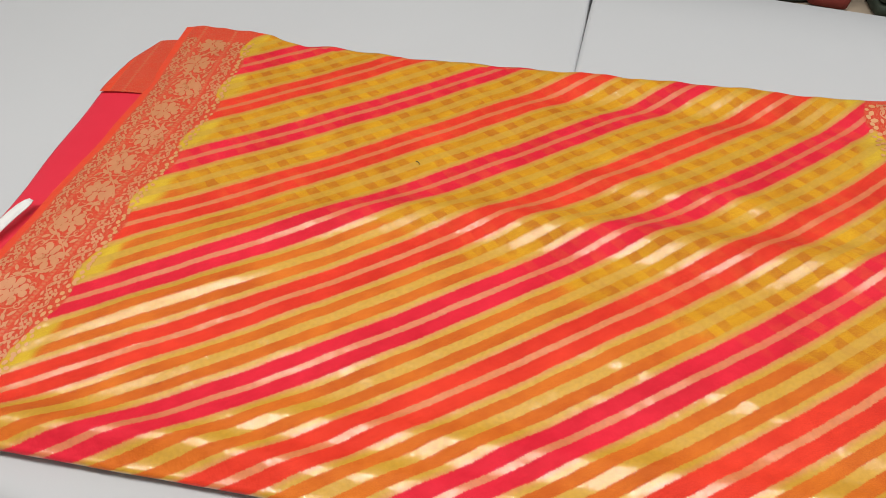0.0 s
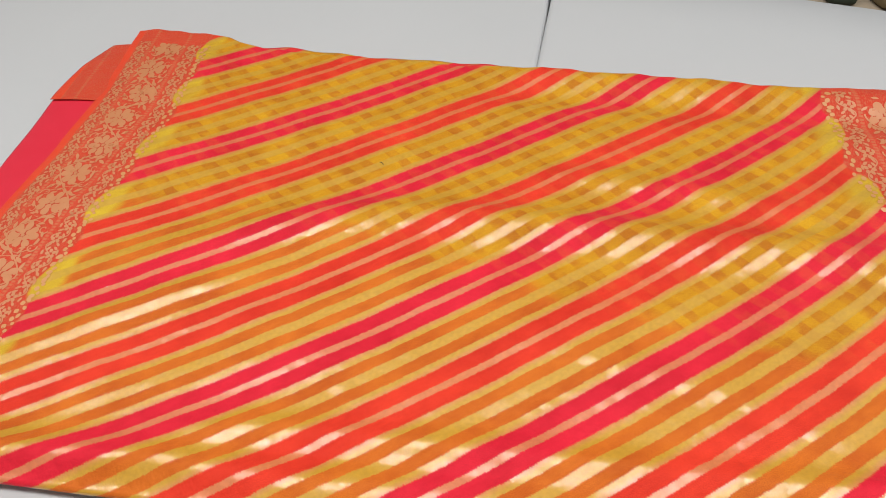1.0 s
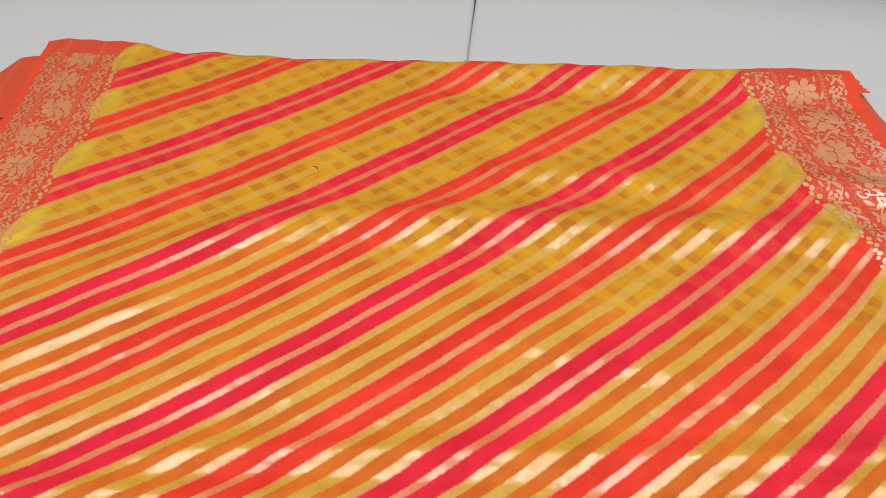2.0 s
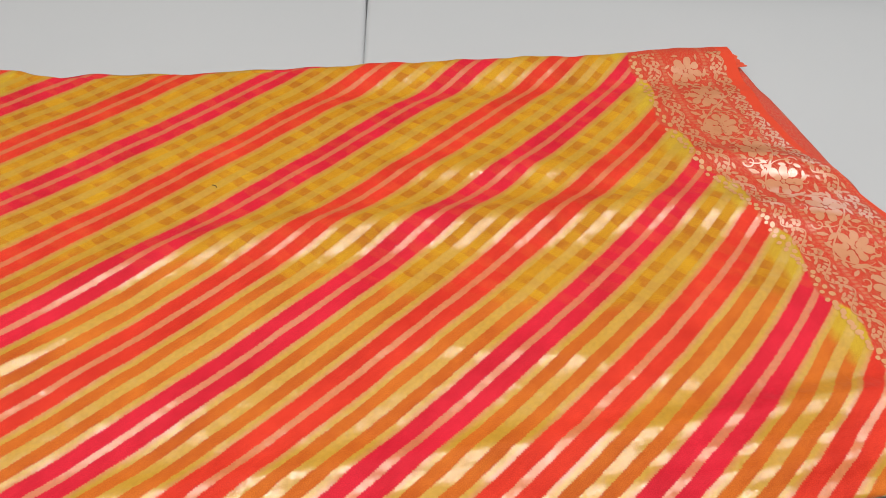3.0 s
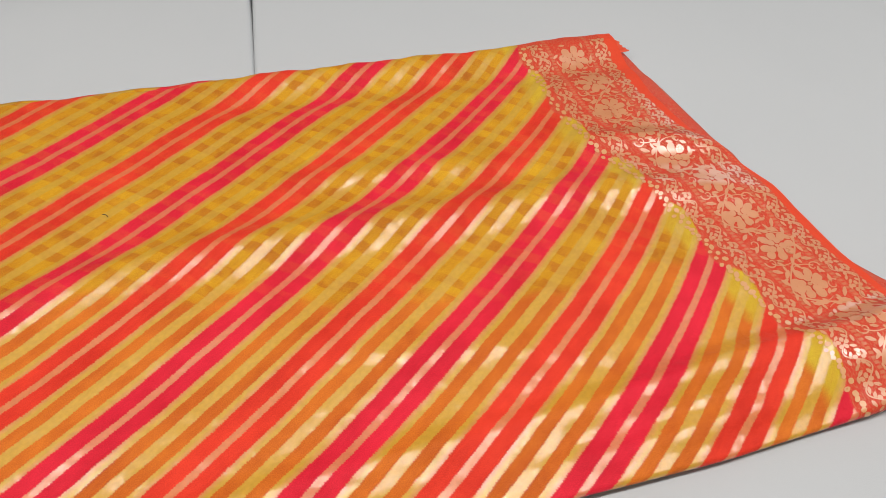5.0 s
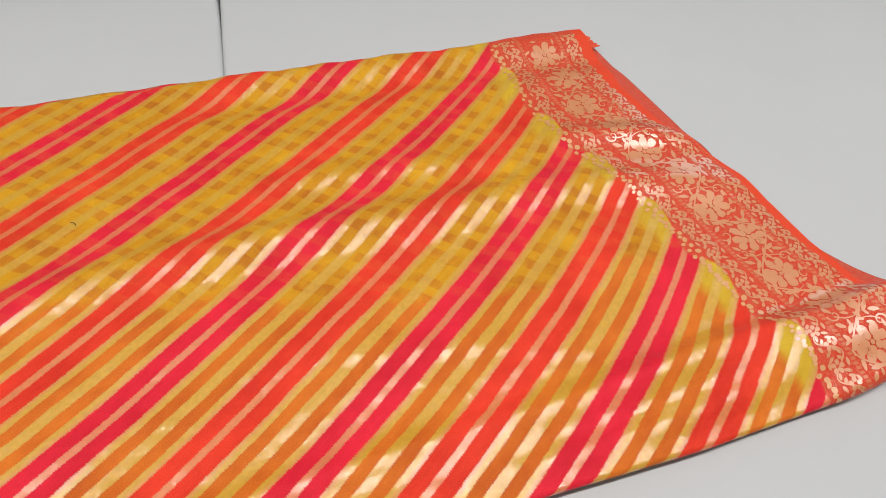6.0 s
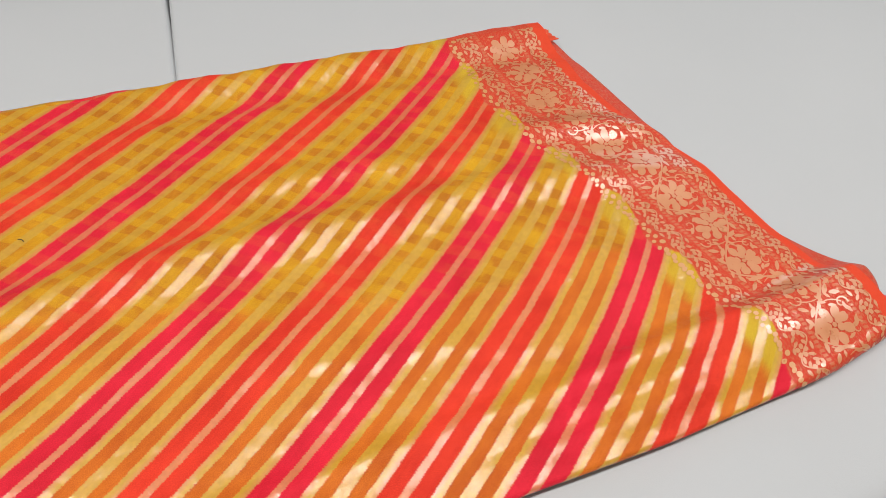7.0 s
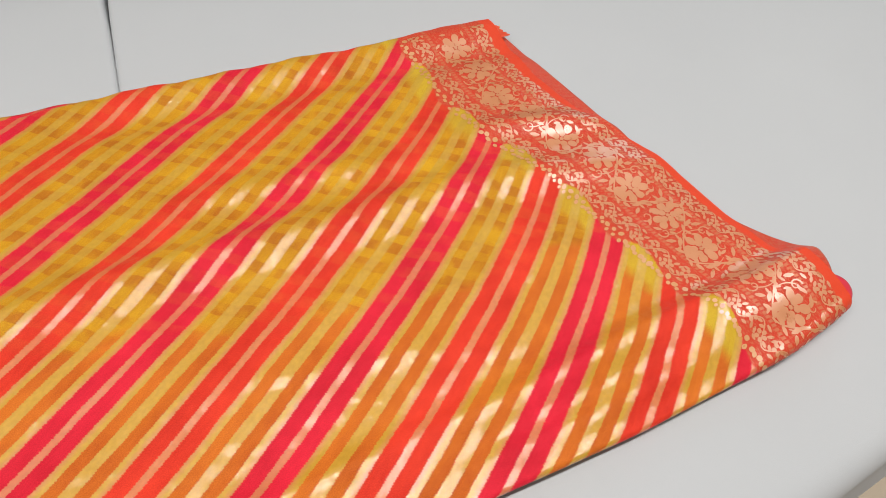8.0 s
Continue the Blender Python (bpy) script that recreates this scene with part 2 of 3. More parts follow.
RIDGES = [  # crest against x, height against x, width in front, width behind
    (smooth_line([-0.40, -0.334, -0.265, -0.186, -0.10, 0.07, 0.21, 0.356, 0.42, 0.50, 0.58], [-0.375, -0.345, -0.312, -0.286, -0.272, -0.266, -0.264, -0.258, -0.262, -0.278, -0.292]),
     smooth_line([-0.45, -0.25, -0.1, 0.1, 0.35, 0.5, 0.6], [0.002, 0.007, 0.0115, 0.0135, 0.0125, 0.009, 0.004]), 0.030, 0.022),
    (smooth_line([0.0, 0.09, 0.2, 0.3], [-0.186, -0.188, -0.190, -0.204]), smooth_line([0.0, 0.08, 0.2, 0.28, 0.36], [0.0, 0.006, 0.0065, 0.0045, 0.0]), 0.017, 0.02),
    (smooth_line([0.38, 0.43, 0.50, 0.56], [-0.182, -0.184, -0.199, -0.213]), smooth_line([0.36, 0.42, 0.50, 0.58], [0.0, 0.009, 0.012, 0.009]), 0.020, 0.018),
    (smooth_line([0.10, 0.22, 0.33, 0.40, 0.46, 0.58, 0.69], [-0.531, -0.521, -0.513, -0.504, -0.496, -0.490, -0.476]),
     smooth_line([0.05, 0.2, 0.35, 0.5, 0.6, 0.7], [0.0, 0.006, 0.012, 0.018, 0.025, 0.031]), smooth_line([0.0, 0.40, 0.50, 0.58, 0.70], [0.022, 0.023, 0.045, 0.105, 0.125]), 0.015),
    (smooth_line([0.06, 0.13, 0.22, 0.30, 0.36], [-0.418, -0.425, -0.436, -0.456, -0.470]), smooth_line([0.04, 0.13, 0.24, 0.36], [0.0, 0.0016, 0.0017, 0.0]), 0.012, 0.018),
    (smooth_line([-0.46, -0.40, -0.32, -0.25], [-0.492, -0.462, -0.412, -0.378]), smooth_line([-0.48, -0.42, -0.33, -0.24], [0.0, 0.005, 0.0045, 0.0]), 0.018, 0.020),
    (smooth_line([-0.30, -0.20, -0.12, -0.03, 0.05, 0.16], [-0.580, -0.556, -0.549, -0.542, -0.534, -0.526]), smooth_line([-0.32, -0.22, -0.1, 0.05, 0.14, 0.2], [0.0, 0.006, 0.0065, 0.006, 0.004, 0.0]), 0.015, 0.016),
    (smooth_line([0.25, 0.36, 0.44, 0.52], [-0.566, -0.558, -0.549, -0.545]), smooth_line([0.2, 0.3, 0.45, 0.55], [0.0, 0.006, 0.006, 0.0]), 0.015, 0.013),
    (smooth_line([-0.6, -0.5, -0.42, -0.27, -0.17, -0.05, 0.1, 0.2], [-0.645, -0.630, -0.620, -0.602, -0.598, -0.588, -0.574, -0.566]), smooth_line([-0.6, -0.3, -0.1, 0.1, 0.2], [0.013, 0.012, 0.008, 0.004, 0.0]), 0.020, 0.018),
]


def height(x, y):
    """The top of the cloth over the mattress."""
    x, y = np.asarray(x, float), np.asarray(y, float)
    z = 0.020 + 0.0 * x + 0.0 * y
    for crest, tall, wf, wb in RIDGES:
        d = y - crest(x)
        wf = wf(x) if callable(wf) else wf
        z = z + np.maximum(tall(x), 0) * np.exp(-((d / np.where(d > 0, wb, wf)) ** 2))
    z = z - 0.007 / (1 + np.exp(-(x - 0.52) / 0.02)) / (1 + np.exp((y + 0.535) / 0.008))
    far = 1 / (1 + np.exp(-(x + 0.06) / 0.03))
    z = z + far * (0.007 * np.exp(-((y / 0.020) ** 2)) - 0.006 * np.exp(-(((y + 0.046) / 0.019) ** 2)))
    z = z + 0.0012 * np.sin(21 * x + 9 * y + 0.6) * np.sin(34 * y - 7 * x) + 0.0006 * np.sin(47 * x - 31 * y) * np.sin(61 * y + 18 * x + 1.0)
    z = z + 0.00016 * np.sin(173 * x + 60 * y + 2.0 * np.sin(40 * y)) * np.sin(190 * y - 50 * x + 2.0 * np.sin(31 * x))
    return z


STRIPE = [2.401, 3.707, -4.756, 0.185, -0.032, -0.051, 0.025, 0.148, -0.195, 0.018, 0.101, 0.186, 0.035, -0.068, -0.074, 0.041, 0.041, 0.06, -0.005, -0.007, -0.035]


def stripe(x, y):
    """The running number of the diagonal band at a place: whole numbers are pink, halves red."""
    powers = [(n - j, j) for n in range(6) for j in range(n + 1)]
    return sum(c * x**i * y**j * 3.0 ** max(i + j - 1, 0) for c, (i, j) in zip(STRIPE, powers))


# FORM-END


def lean_r(y):
    """The slant of the border's line at the side where it flares, dx/dy."""
    return (INNER_R(y + 0.02) - INNER_R(y - 0.02)) / 0.04


def across(x, y):
    """How far a place lies inside a border, square to its line, as on the left one."""
    return np.maximum(INNER_L(y) - x, (x - INNER_R(y)) / np.sqrt(1 + lean_r(y) ** 2) * 0.99)


def grid_mesh(points, uvs):
    """A sheet from a grid of points, with uv layers."""
    n, k = points.shape[:2]
    bm_mesh = bpy.data.meshes.new("sheet")
    idx = np.arange(n * k).reshape(n, k)
    quads = np.stack([idx[:-1, :-1], idx[:-1, 1:], idx[1:, 1:], idx[1:, :-1]], -1).reshape(-1, 4)
    bm_mesh.from_pydata(points.reshape(-1, 3).tolist(), [], quads.tolist())
    for name, uv in uvs.items():
        layer = bm_mesh.uv_layers.new(name=name)
        layer.data.foreach_set("uv", uv.reshape(-1, 2)[quads.ravel()].astype(np.float32).ravel())
    bm_mesh.polygons.foreach_set("use_smooth", np.ones(len(quads), bool))
    bm_mesh.update()
    return bm_mesh


def sheet_points(left, right, top, back_y, low, n_across=420, n_along=330):
    """The folded sheet: rolled under at the far fold and at the front hem. Also each point's place on the flat cloth."""
    p = np.linspace(0, 1, n_across)[None, :]
    q = np.linspace(-0.06, 1.06, n_along)[:, None]
    q0 = np.clip(q, 0, 1)
    rb = 0.008
    yf = FRONT(np.linspace(-0.66, 0.66, n_across))[None, :]
    x0 = left(0.0) + (right(0.0) - left(0.0)) * p
    back_y = back_y + 0.009 / (1 + np.exp(-(x0 - 0.365) / 0.01)) + 0.031 / (1 + np.exp((x0 + 0.46) / 0.025)) + 0.0012 * np.sin(60 * x0) + 0.0008 * np.sin(143 * x0 + 1)
    for _ in range(3):
        y = back_y - rb + (yf + 0.010 - back_y + rb) * q0
        x = left(y) + (right(y) - left(y)) * p
        yf = FRONT(x[-1:])
    z = top(x, y)
    flat_y = y.copy()
    # far fold
    over = np.clip(-q / 0.06, 0, 1)
    r = np.minimum(rb, (z - low) / 2)
    a = over * np.pi
    y = y + r * np.sin(a)
    z = z - r * (1 - np.cos(a))
    flat_y = flat_y + r * a
    # front hem
    over = np.clip((q - 1) / 0.06, 0, 1)
    r = (z - low) / 2
    a = over * np.pi * 0.95
    y = y - np.minimum(r, 0.014) * np.sin(a) + 0.012 * np.clip(over - 0.7, 0, 1)
    z = z - r * (1 - np.cos(a))
    flat_y = flat_y - r * a
    return np.stack([x + 0 * y, y, z], -1), x + 0 * y, flat_y


saree = new("folded_saree")
tagged(saree, "folded silk saree with diagonal red and yellow stripes and gold borders", "saree")


def edge_curl(x, y):
    """The cloth thins to its two sides, where the layers fan out."""
    left = INNER_L(y) - x
    right = x - INNER_R(y)
    return -0.006 * np.clip((left - 0.09) / 0.05, 0, 1) ** 2 - 0.004 * np.clip((right - 0.105) / 0.045, 0, 1) ** 2 * np.clip((-0.06 - y) / 0.05, 0, 1)


def top_height(x, y):
    return height(x, y) + edge_curl(x, y)


pts, fx, fy = sheet_points(lambda y: INNER_L(y) - WIDE_L, lambda y: INNER_R(y) + WIDE_R, top_height, 0.010, LOW)
inner = across(fx, fy)
uvs = {
    "stripe": np.stack([stripe(fx, fy), (fx * 0.72 + fy * 0.69)], -1),
    "plan": np.stack([fx, fy], -1),
    "border": np.stack([inner, fy], -1),
}
mesh = grid_mesh(pts, uvs)
mesh.materials.append(SILK)
top_layer = new("top_layer", mesh)
top_layer.parent = saree


# ---- layers below that fan out at the sides ----
def strip_sheet(name, x0, x1, y0, y1, top, material, nx=40, ny=160, label="", warp=None):
    """A strip of cloth between two side lines."""
    v = np.linspace(y0, y1, ny)[:, None]
    u = np.linspace(0, 1, nx)[None, :]
    x = x0(v) + (x1(v) - x0(v)) * u
    y = v + 0 * u
    if warp:
        y = y + warp(x)
    z = top(u, y, x)
    d = across(x, y)
    me = grid_mesh(np.stack([x, y, z], -1), {"stripe": np.stack([stripe(x, y), x], -1), "plan": np.stack([x, y], -1), "border": np.stack([d - 0.075, y], -1)})
    me.materials.append(material)
    ob = new(name, me)
    ob.parent = saree
    sol = ob.modifiers.new("thick", "SOLIDIFY")
    sol.thickness, sol.offset = 0.0006, -1
    return tagged(ob, label)


OUT_L = smooth_line([-0.64, -0.395, -0.324, -0.223, -0.126, -0.05, 0.0], [-0.710, -0.697, -0.699, -0.706, -0.710, -0.705, -0.680])
OUT_R = smooth_line([-0.545, -0.53, -0.494, -0.459, -0.437, -0.399, -0.32, -0.23, -0.13, -0.03, 0.0], [0.684, 0.690, 0.712, 0.711, 0.685, 0.655, 0.625, 0.596, 0.566, 0.535, 0.520])


def low_top(base, fall):
    return lambda u, y, x: base - fall * u**3 + 0.0010 * np.sin(40 * y + 9 * x) + 0 * x


strip_sheet("pink_layer", lambda y: INNER_L(y) - 0.05, OUT_L, -0.64, -0.10, low_top(0.012, 0.010), PINK_SILK, label="plain pink silk layer below the border")
strip_sheet("lower_layer", lambda y: INNER_L(y) - 0.05, lambda y: OUT_L(y) + 0.001, -0.135, 0.0, low_top(0.0150, 0.008), SILK)


def lower_right(u, y, x):
    """The lower layer beside the flaring border, tucked below the top layer where that covers it."""
    z = 0.5 * top_height(x, y) + 0.004 - 0.010 * u**4 + 0.010 * np.exp(-(((y + 0.48) / 0.03) ** 2)) * (1 - u**3)
    return np.where(x < INNER_R(y) + WIDE_R - 0.003, np.minimum(z, top_height(x, y) - 0.005), z)


strip_sheet("lower_layer", lambda y: INNER_R(y) + 0.05, OUT_R, -0.545, 0.0, lower_right, SILK)

strip_sheet("corner_flap", lambda y: 0.502 + 0.0 * y, lambda y: 0.523 - 0.35 * (y + 0.01) + 0.0012 * np.sin(900 * y), -0.020, 0.006, lambda u, y, x: 0.0150 + 0.0020 * u**2 + 0.0010 * np.sin(260 * y) + 0.0 * x, UNDER_SILK, 16, 24, "frayed orange corner of an inner layer")

# the inner layers, set back under the hem, and the pink end of an inner fold
def core_layer(name, z0, z1, inset, material):
    p = np.linspace(0, 1, 160)[None, :]
    q = np.linspace(0, 1, 60)[:, None]
    y = -0.01 - 0.55 * q + 0 * p
    for _ in range(3):
        x = INNER_L(y) - 0.10 + (INNER_R(y) + 0.10 - INNER_L(y) + 0.10) * p
        y = -0.01 + (FRONT(x) + inset + 0.006 + 0.01) * q
    mids = np.stack([x, y, z1 + 0 * x], -1)
    hem = np.stack([np.stack([x[-1], y[-1] - 0.006, 0 * x[-1] + (z0 + z1) / 2], -1), np.stack([x[-1], y[-1] - 0.001, 0 * x[-1] + z0], -1)])
    me = grid_mesh(np.concatenate([mids, hem]), {})
    me.materials.append(material)
    ob = new(name, me)
    ob.parent = saree


core_layer("inner_layer", 0.0010, 0.0052, 0.042, UNDER_SILK)
core_layer("inner_layer", 0.0060, 0.0110, 0.050, UNDER_SILK)
strip_sheet("pink_layer", lambda y: 0.655 + 0.0 * y, smooth_line([-0.543, -0.535, -0.52, -0.505, -0.495], [0.702, 0.718, 0.727, 0.724, 0.708]), -0.543, -0.495,
            lambda u, y, x: 0.0145 - 0.0095 * u**4 + 0 * x, PINK_SILK, 20, 30, "plain pink silk end of an inner fold")
# the edge of an inner layer that shows behind the far fold
strip_sheet("back_layer", lambda y: -0.48 + 0 * y, lambda y: 0.36 + 0 * y, -0.02, 0.0150, lambda u, y, x: 0.0150 + 0.0012 * np.sin(30 * x) + 0.0010 * np.sin(83 * x + 1), SILK, 200, 12,
            warp=lambda x: 0.0022 * np.sin(17 * x + 2) + 0.0012 * np.sin(61 * x) - 0.004 * np.clip((-0.38 - x) / 0.1, 0, 1))

# ---- mattresses under white sheets, the floor and the room ----
FAR_EDGE_R, FRONT_EDGE_R = (lambda x: 0.362 - 0.15 * (x - 0.3)), (lambda x: -0.775 + 0.13 * x)
FAR_EDGE_L, FRONT_EDGE_L = (lambda x: 0.45 + 0.05 * x), (lambda x: -0.765 - 0.12 * x)
DEEP = 0.08


def mattress(name, xl, xr, front, far, label):
    n, k = 130, 130
    u = np.linspace(-0.16, 1.16, n)[None, :]
    v = np.linspace(-0.16, 1.16, k)[:, None]
    u0, v0 = np.clip(u, 0, 1), np.clip(v, 0, 1)
    r, rx = 0.036, 0.012
    vv = v0 + 0 * u0
    yy = 0.3 - 1.1 * (1 - vv)
    x = xl(yy) + rx + (xr(yy) - xl(yy) - 2 * rx) * u0
    y = front(x) + r + (far(x) - front(x) - 2 * r) * v0
    ou, ov = np.clip(np.abs(u - 0.5) - 0.5, 0, 1) / 0.16 * np.sign(u - 0.5), np.clip(np.abs(v - 0.5) - 0.5, 0, 1) / 0.16 * np.sign(v - 0.5)
    d = np.maximum(np.abs(ou), np.abs(ov))
    arc = np.clip(d / 0.6, 0, 1) * np.pi / 2
    ln = np.hypot(ou, ov) + 1e-9
    side = r * np.sin(arc) + 0.004 * np.sin(d * 3 + 9 * x + 7 * y) * (d > 0) + 0.020 * np.clip((d - 0.6) / 0.4, 0, 1)
    x = x + side * ou / ln * rx / r
    y = y + side * ov / ln
    rz = rx + (r - rx) * np.abs(ov) / (np.abs(ou) + np.abs(ov) + 1e-9)
    z = -rz * (1 - np.cos(arc)) - np.clip((d - 0.6) / 0.4, 0, 1) * (DEEP - rz)
    flat = np.clip(1 - d * 3, 0, 1)
    z = z + flat * 0.003 * (np.sin(5 * x + 3 * y) * np.sin(7 * y - 2 * x + 1) - 1)
    # far roll-off, deepened so its slope stands in for a soft shadow band
    z = z - 0.052 * np.clip((y - far(x) + 0.21) / 0.21, 0, 1) ** 2
    me = grid_mesh(np.stack([x + 0 * y, y + 0 * x, z + 0 * x], -1), {})
    me.materials.append(SHEET)
    root = new(name)
    cover = new("cover", me)
    cover.parent = root
    tagged(cover, "plain white cotton cover sheet")
    x0, x1 = float(xl(0.0)) + 0.06, float(xr(0.0)) - 0.06
    bm = bmesh.new()
    low = [bm.verts.new((q, e(q) + k * 0.09, -DEEP + 0.001)) for q, e, k in ((x0, front, 1), (x1, front, 1), (x1, far, -1), (x0, far, -1))]
    bm.faces.new(low)
    lid = bmesh.ops.extrude_face_region(bm, geom=bm.faces[:])
    for w in lid["geom"]:
        if isinstance(w, bmesh.types.BMVert):
            w.co.z = -0.062
    bmesh.ops.recalc_face_normals(bm, faces=bm.faces[:])
    part("filling", bm, SHEET, root)
    return tagged(root, label, "mattress", "mattresses side by side")


mattress("mattress", lambda y: -1.45 + 0 * y, lambda y: -0.0045 - 0.10 * np.clip(y - 0.06, 0, 1) ** 1.5, FRONT_EDGE_L, FAR_EDGE_L, "thin floor mattress under a plain white cotton sheet")
mattress("mattress", lambda y: -0.0030 + 0 * y, lambda y: 1.75 + 0 * y, FRONT_EDGE_R, FAR_EDGE_R, "thin floor mattress under a white sheet, lying beside another")


def box(name, lo, hi, material, parent=None, label=""):
    bm = bmesh.new()
    bmesh.ops.create_cube(bm, size=1)
    lo, hi = Vector(lo), Vector(hi)
    for w in bm.verts:
        w.co = Vector([(lo[i] + hi[i]) / 2 + w.co[i] * (hi[i] - lo[i]) for i in range(3)])
    ob = part(name, bm, material, parent, label)
    for p in ob.data.polygons:
        p.use_smooth = False
    return ob


tagged(box("floor", (-3, -3, -DEEP - 0.05), (3, 3, -DEEP), FLOOR), "beige shop floor", "floor", kind="structure")
# Ceiling and walls stay out of view, added to enclose the light.
tagged(box("ceiling", (-3.1, -3.1, 2.7), (3.1, 3.1, 2.8), WALL), "plain grey ceiling, unseen, added to close the room", "ceiling", kind="structure")
tagged(box("wall_west", (-3.1, -3, -DEEP), (-3, 3, 2.7), WALL), "plain grey wall, unseen, added to close the room", "wall", kind="structure")
tagged(box("wall_east", (3, -3, -DEEP), (3.1, 3, 2.7), WALL), "plain grey wall, unseen, added to close the room", "wall", kind="structure")
tagged(box("wall_south", (-3.1, -3.1, -DEEP), (3.1, -3, 2.7), WALL), "plain grey wall, unseen, added to close the room", "wall", kind="structure")
tagged(box("wall_north", (-3.1, 3, -DEEP), (3.1, 3.1, 2.7), WALL), "plain grey wall, unseen, added to close the room", "wall", kind="structure")


# ---- brocade of the borders: motifs woven in gold thread ----


def on_cloth(x, fy, lift=0.0005):
    """A place on the cloth, by its place when spread flat; follows the roll of the far fold and of the front hem."""
    y0, y1 = float(FRONT(x)) + 0.010, 0.0
    if fy < y0:
        z = float(top_height(x, y0))
        r = (z - LOW) / 2
        a = min((y0 - fy) / r, 2.6)
        w = min(r, 0.014)
        return Vector((x, y0 - (w + lift) * math.sin(a), z - r + (r + lift) * math.cos(a)))
    if fy > y1:
        z = float(top_height(x, y1))
        a = min((fy - y1) / 0.008, 2.6)
        return Vector((x, y1 + (0.008 + lift) * math.sin(a), z - 0.008 + (0.008 + lift) * math.cos(a)))
    return Vector((x, fy, float(top_height(x, fy)) + lift))


class Border:
    """A border's own coordinates: along it from the far fold, and across it from its inner line."""

    def __init__(self, side):
        self.side = side
        ys = np.linspace(0.02, -0.72, 600)
        xs = INNER_L(ys) - 0.067 if side == "l" else INNER_R(ys) + 0.072
        d = np.r_[0, np.cumsum(np.hypot(np.diff(xs), np.diff(ys)))]
        self.length, self.xs, self.ys, self.d = d[-1], xs, ys, d
        tx, ty = np.gradient(xs, d), np.gradient(ys, d)
        k = np.ones(41) / 41
        self.tx, self.ty = (np.convolve(np.pad(q, 20, mode="edge"), k, "valid") for q in (tx, ty))

    def point(self, a, c, lift=0.0005):
        x, y, tx, ty = (float(np.interp(a, self.d, q)) for q in (self.xs, self.ys, self.tx, self.ty))
        n = math.hypot(tx, ty)
        tx, ty = tx / n, ty / n
        c = (c - 0.067) * (1.0 if self.side == "l" else 1.04)
        if self.side == "l":
            return on_cloth(x + c * ty, y - c * tx, lift)
        return on_cloth(x - c * ty, y + c * tx, lift)

    def ends(self, a, room=0.012):
        """Whether this stretch has rolled out of sight."""
        x, y = float(np.interp(a, self.d, self.xs)), float(np.interp(a, self.d, self.ys))
        return y < float(FRONT(x)) - room


def fan(bm, border, centre, ring, lift=0.0005):
    mid = bm.verts.new(border.point(*centre, lift))
    rim = [bm.verts.new(border.point(a, c, lift)) for a, c in ring]
    for p, q in zip(rim, rim[1:] + rim[:1]):
        bm.faces.new((mid, p, q))


def petal(bm, border, a, c, ra, rc, turn, n=10, point=0.0, notch=0.0, lift=0.0005):
    """An oval petal or pointed leaf, turned in the plane of the cloth."""
    ring = []
    ct, st = math.cos(turn), math.sin(turn)
    for i in range(n):
        t = 2 * math.pi * i / n
        u, w = math.cos(t), math.sin(t)
        w *= 1 - point * max(0.0, u) ** 2 - 0.4 * point * max(0.0, -u)
        u *= 1 - notch * max(0.0, u) ** 6
        u, w = u * ra, w * rc
        ring.append((a + u * ct - w * st, c + u * st + w * ct))
    fan(bm, border, (a, c), ring, lift)


def ribbon(bm, border, line, wide, taper=0.5):
    """A stem along a line of places."""
    n = len(line)
    rows = []
    for i, (a, c) in enumerate(line):
        p, q = line[max(i - 1, 0)], line[min(i + 1, n - 1)]
        da, dc = q[0] - p[0], q[1] - p[1]
        ln = math.hypot(da, dc) + 1e-9
        w = wide / 2 * (1 - taper * i / (n - 1))
        rows.append((bm.verts.new(border.point(a - dc / ln * w, c + da / ln * w, 0.0004)), bm.verts.new(border.point(a + dc / ln * w, c - da / ln * w, 0.0004))))
    for (p, q), (r, t) in zip(rows, rows[1:]):
        bm.faces.new((p, q, t, r))


def curl(a, c, r0, r1, t0, t1, n=12):
    return [(a + (r0 + (r1 - r0) * i / (n - 1)) * math.cos(t0 + (t1 - t0) * i / (n - 1)), c + (r0 + (r1 - r0) * i / (n - 1)) * math.sin(t0 + (t1 - t0) * i / (n - 1))) for i in range(n)]


def big_flower(border, a, c, rng):
    """A full bloom: a ring of notched petals, a smaller ring inside it and a heart, with hairline gaps."""
    bm = bmesh.new()
    turn = rng.uniform(0, 1)
    for count, r, ra, rc, tall in ((8, 0.0150, 0.0068, 0.0056, 0.0004), (5, 0.0078, 0.0046, 0.0046, 0.0007)):
        for i in range(count):
            t = turn + 2 * math.pi * (i + 0.5 * (count == 5)) / count + rng.uniform(-0.09, 0.09)
            q = r * rng.uniform(0.90, 1.08)
            petal(bm, border, a + 0.92 * q * math.cos(t), c + q * math.sin(t), ra * rng.uniform(0.88, 1.1), rc * rng.uniform(0.85, 1.0), t, 12, rng.uniform(0, 0.35), rng.uniform(0.05, 0.35), tall + 0.0001 * (i % 2))
    for i in range(6):
        t = turn + 0.9 + 2 * math.pi * i / 6 + rng.uniform(-0.2, 0.2)
        petal(bm, border, a + 0.0245 * math.cos(t), c + 0.0245 * math.sin(t), 0.0046, 0.0019, t + rng.uniform(0.5, 1.2), 8, 0.5)
    petal(bm, border, a, c, 0.0026, 0.0024, turn, 9, 0, 0, 0.0010)
    part("flower_motif", bm, GOLD, top_layer)


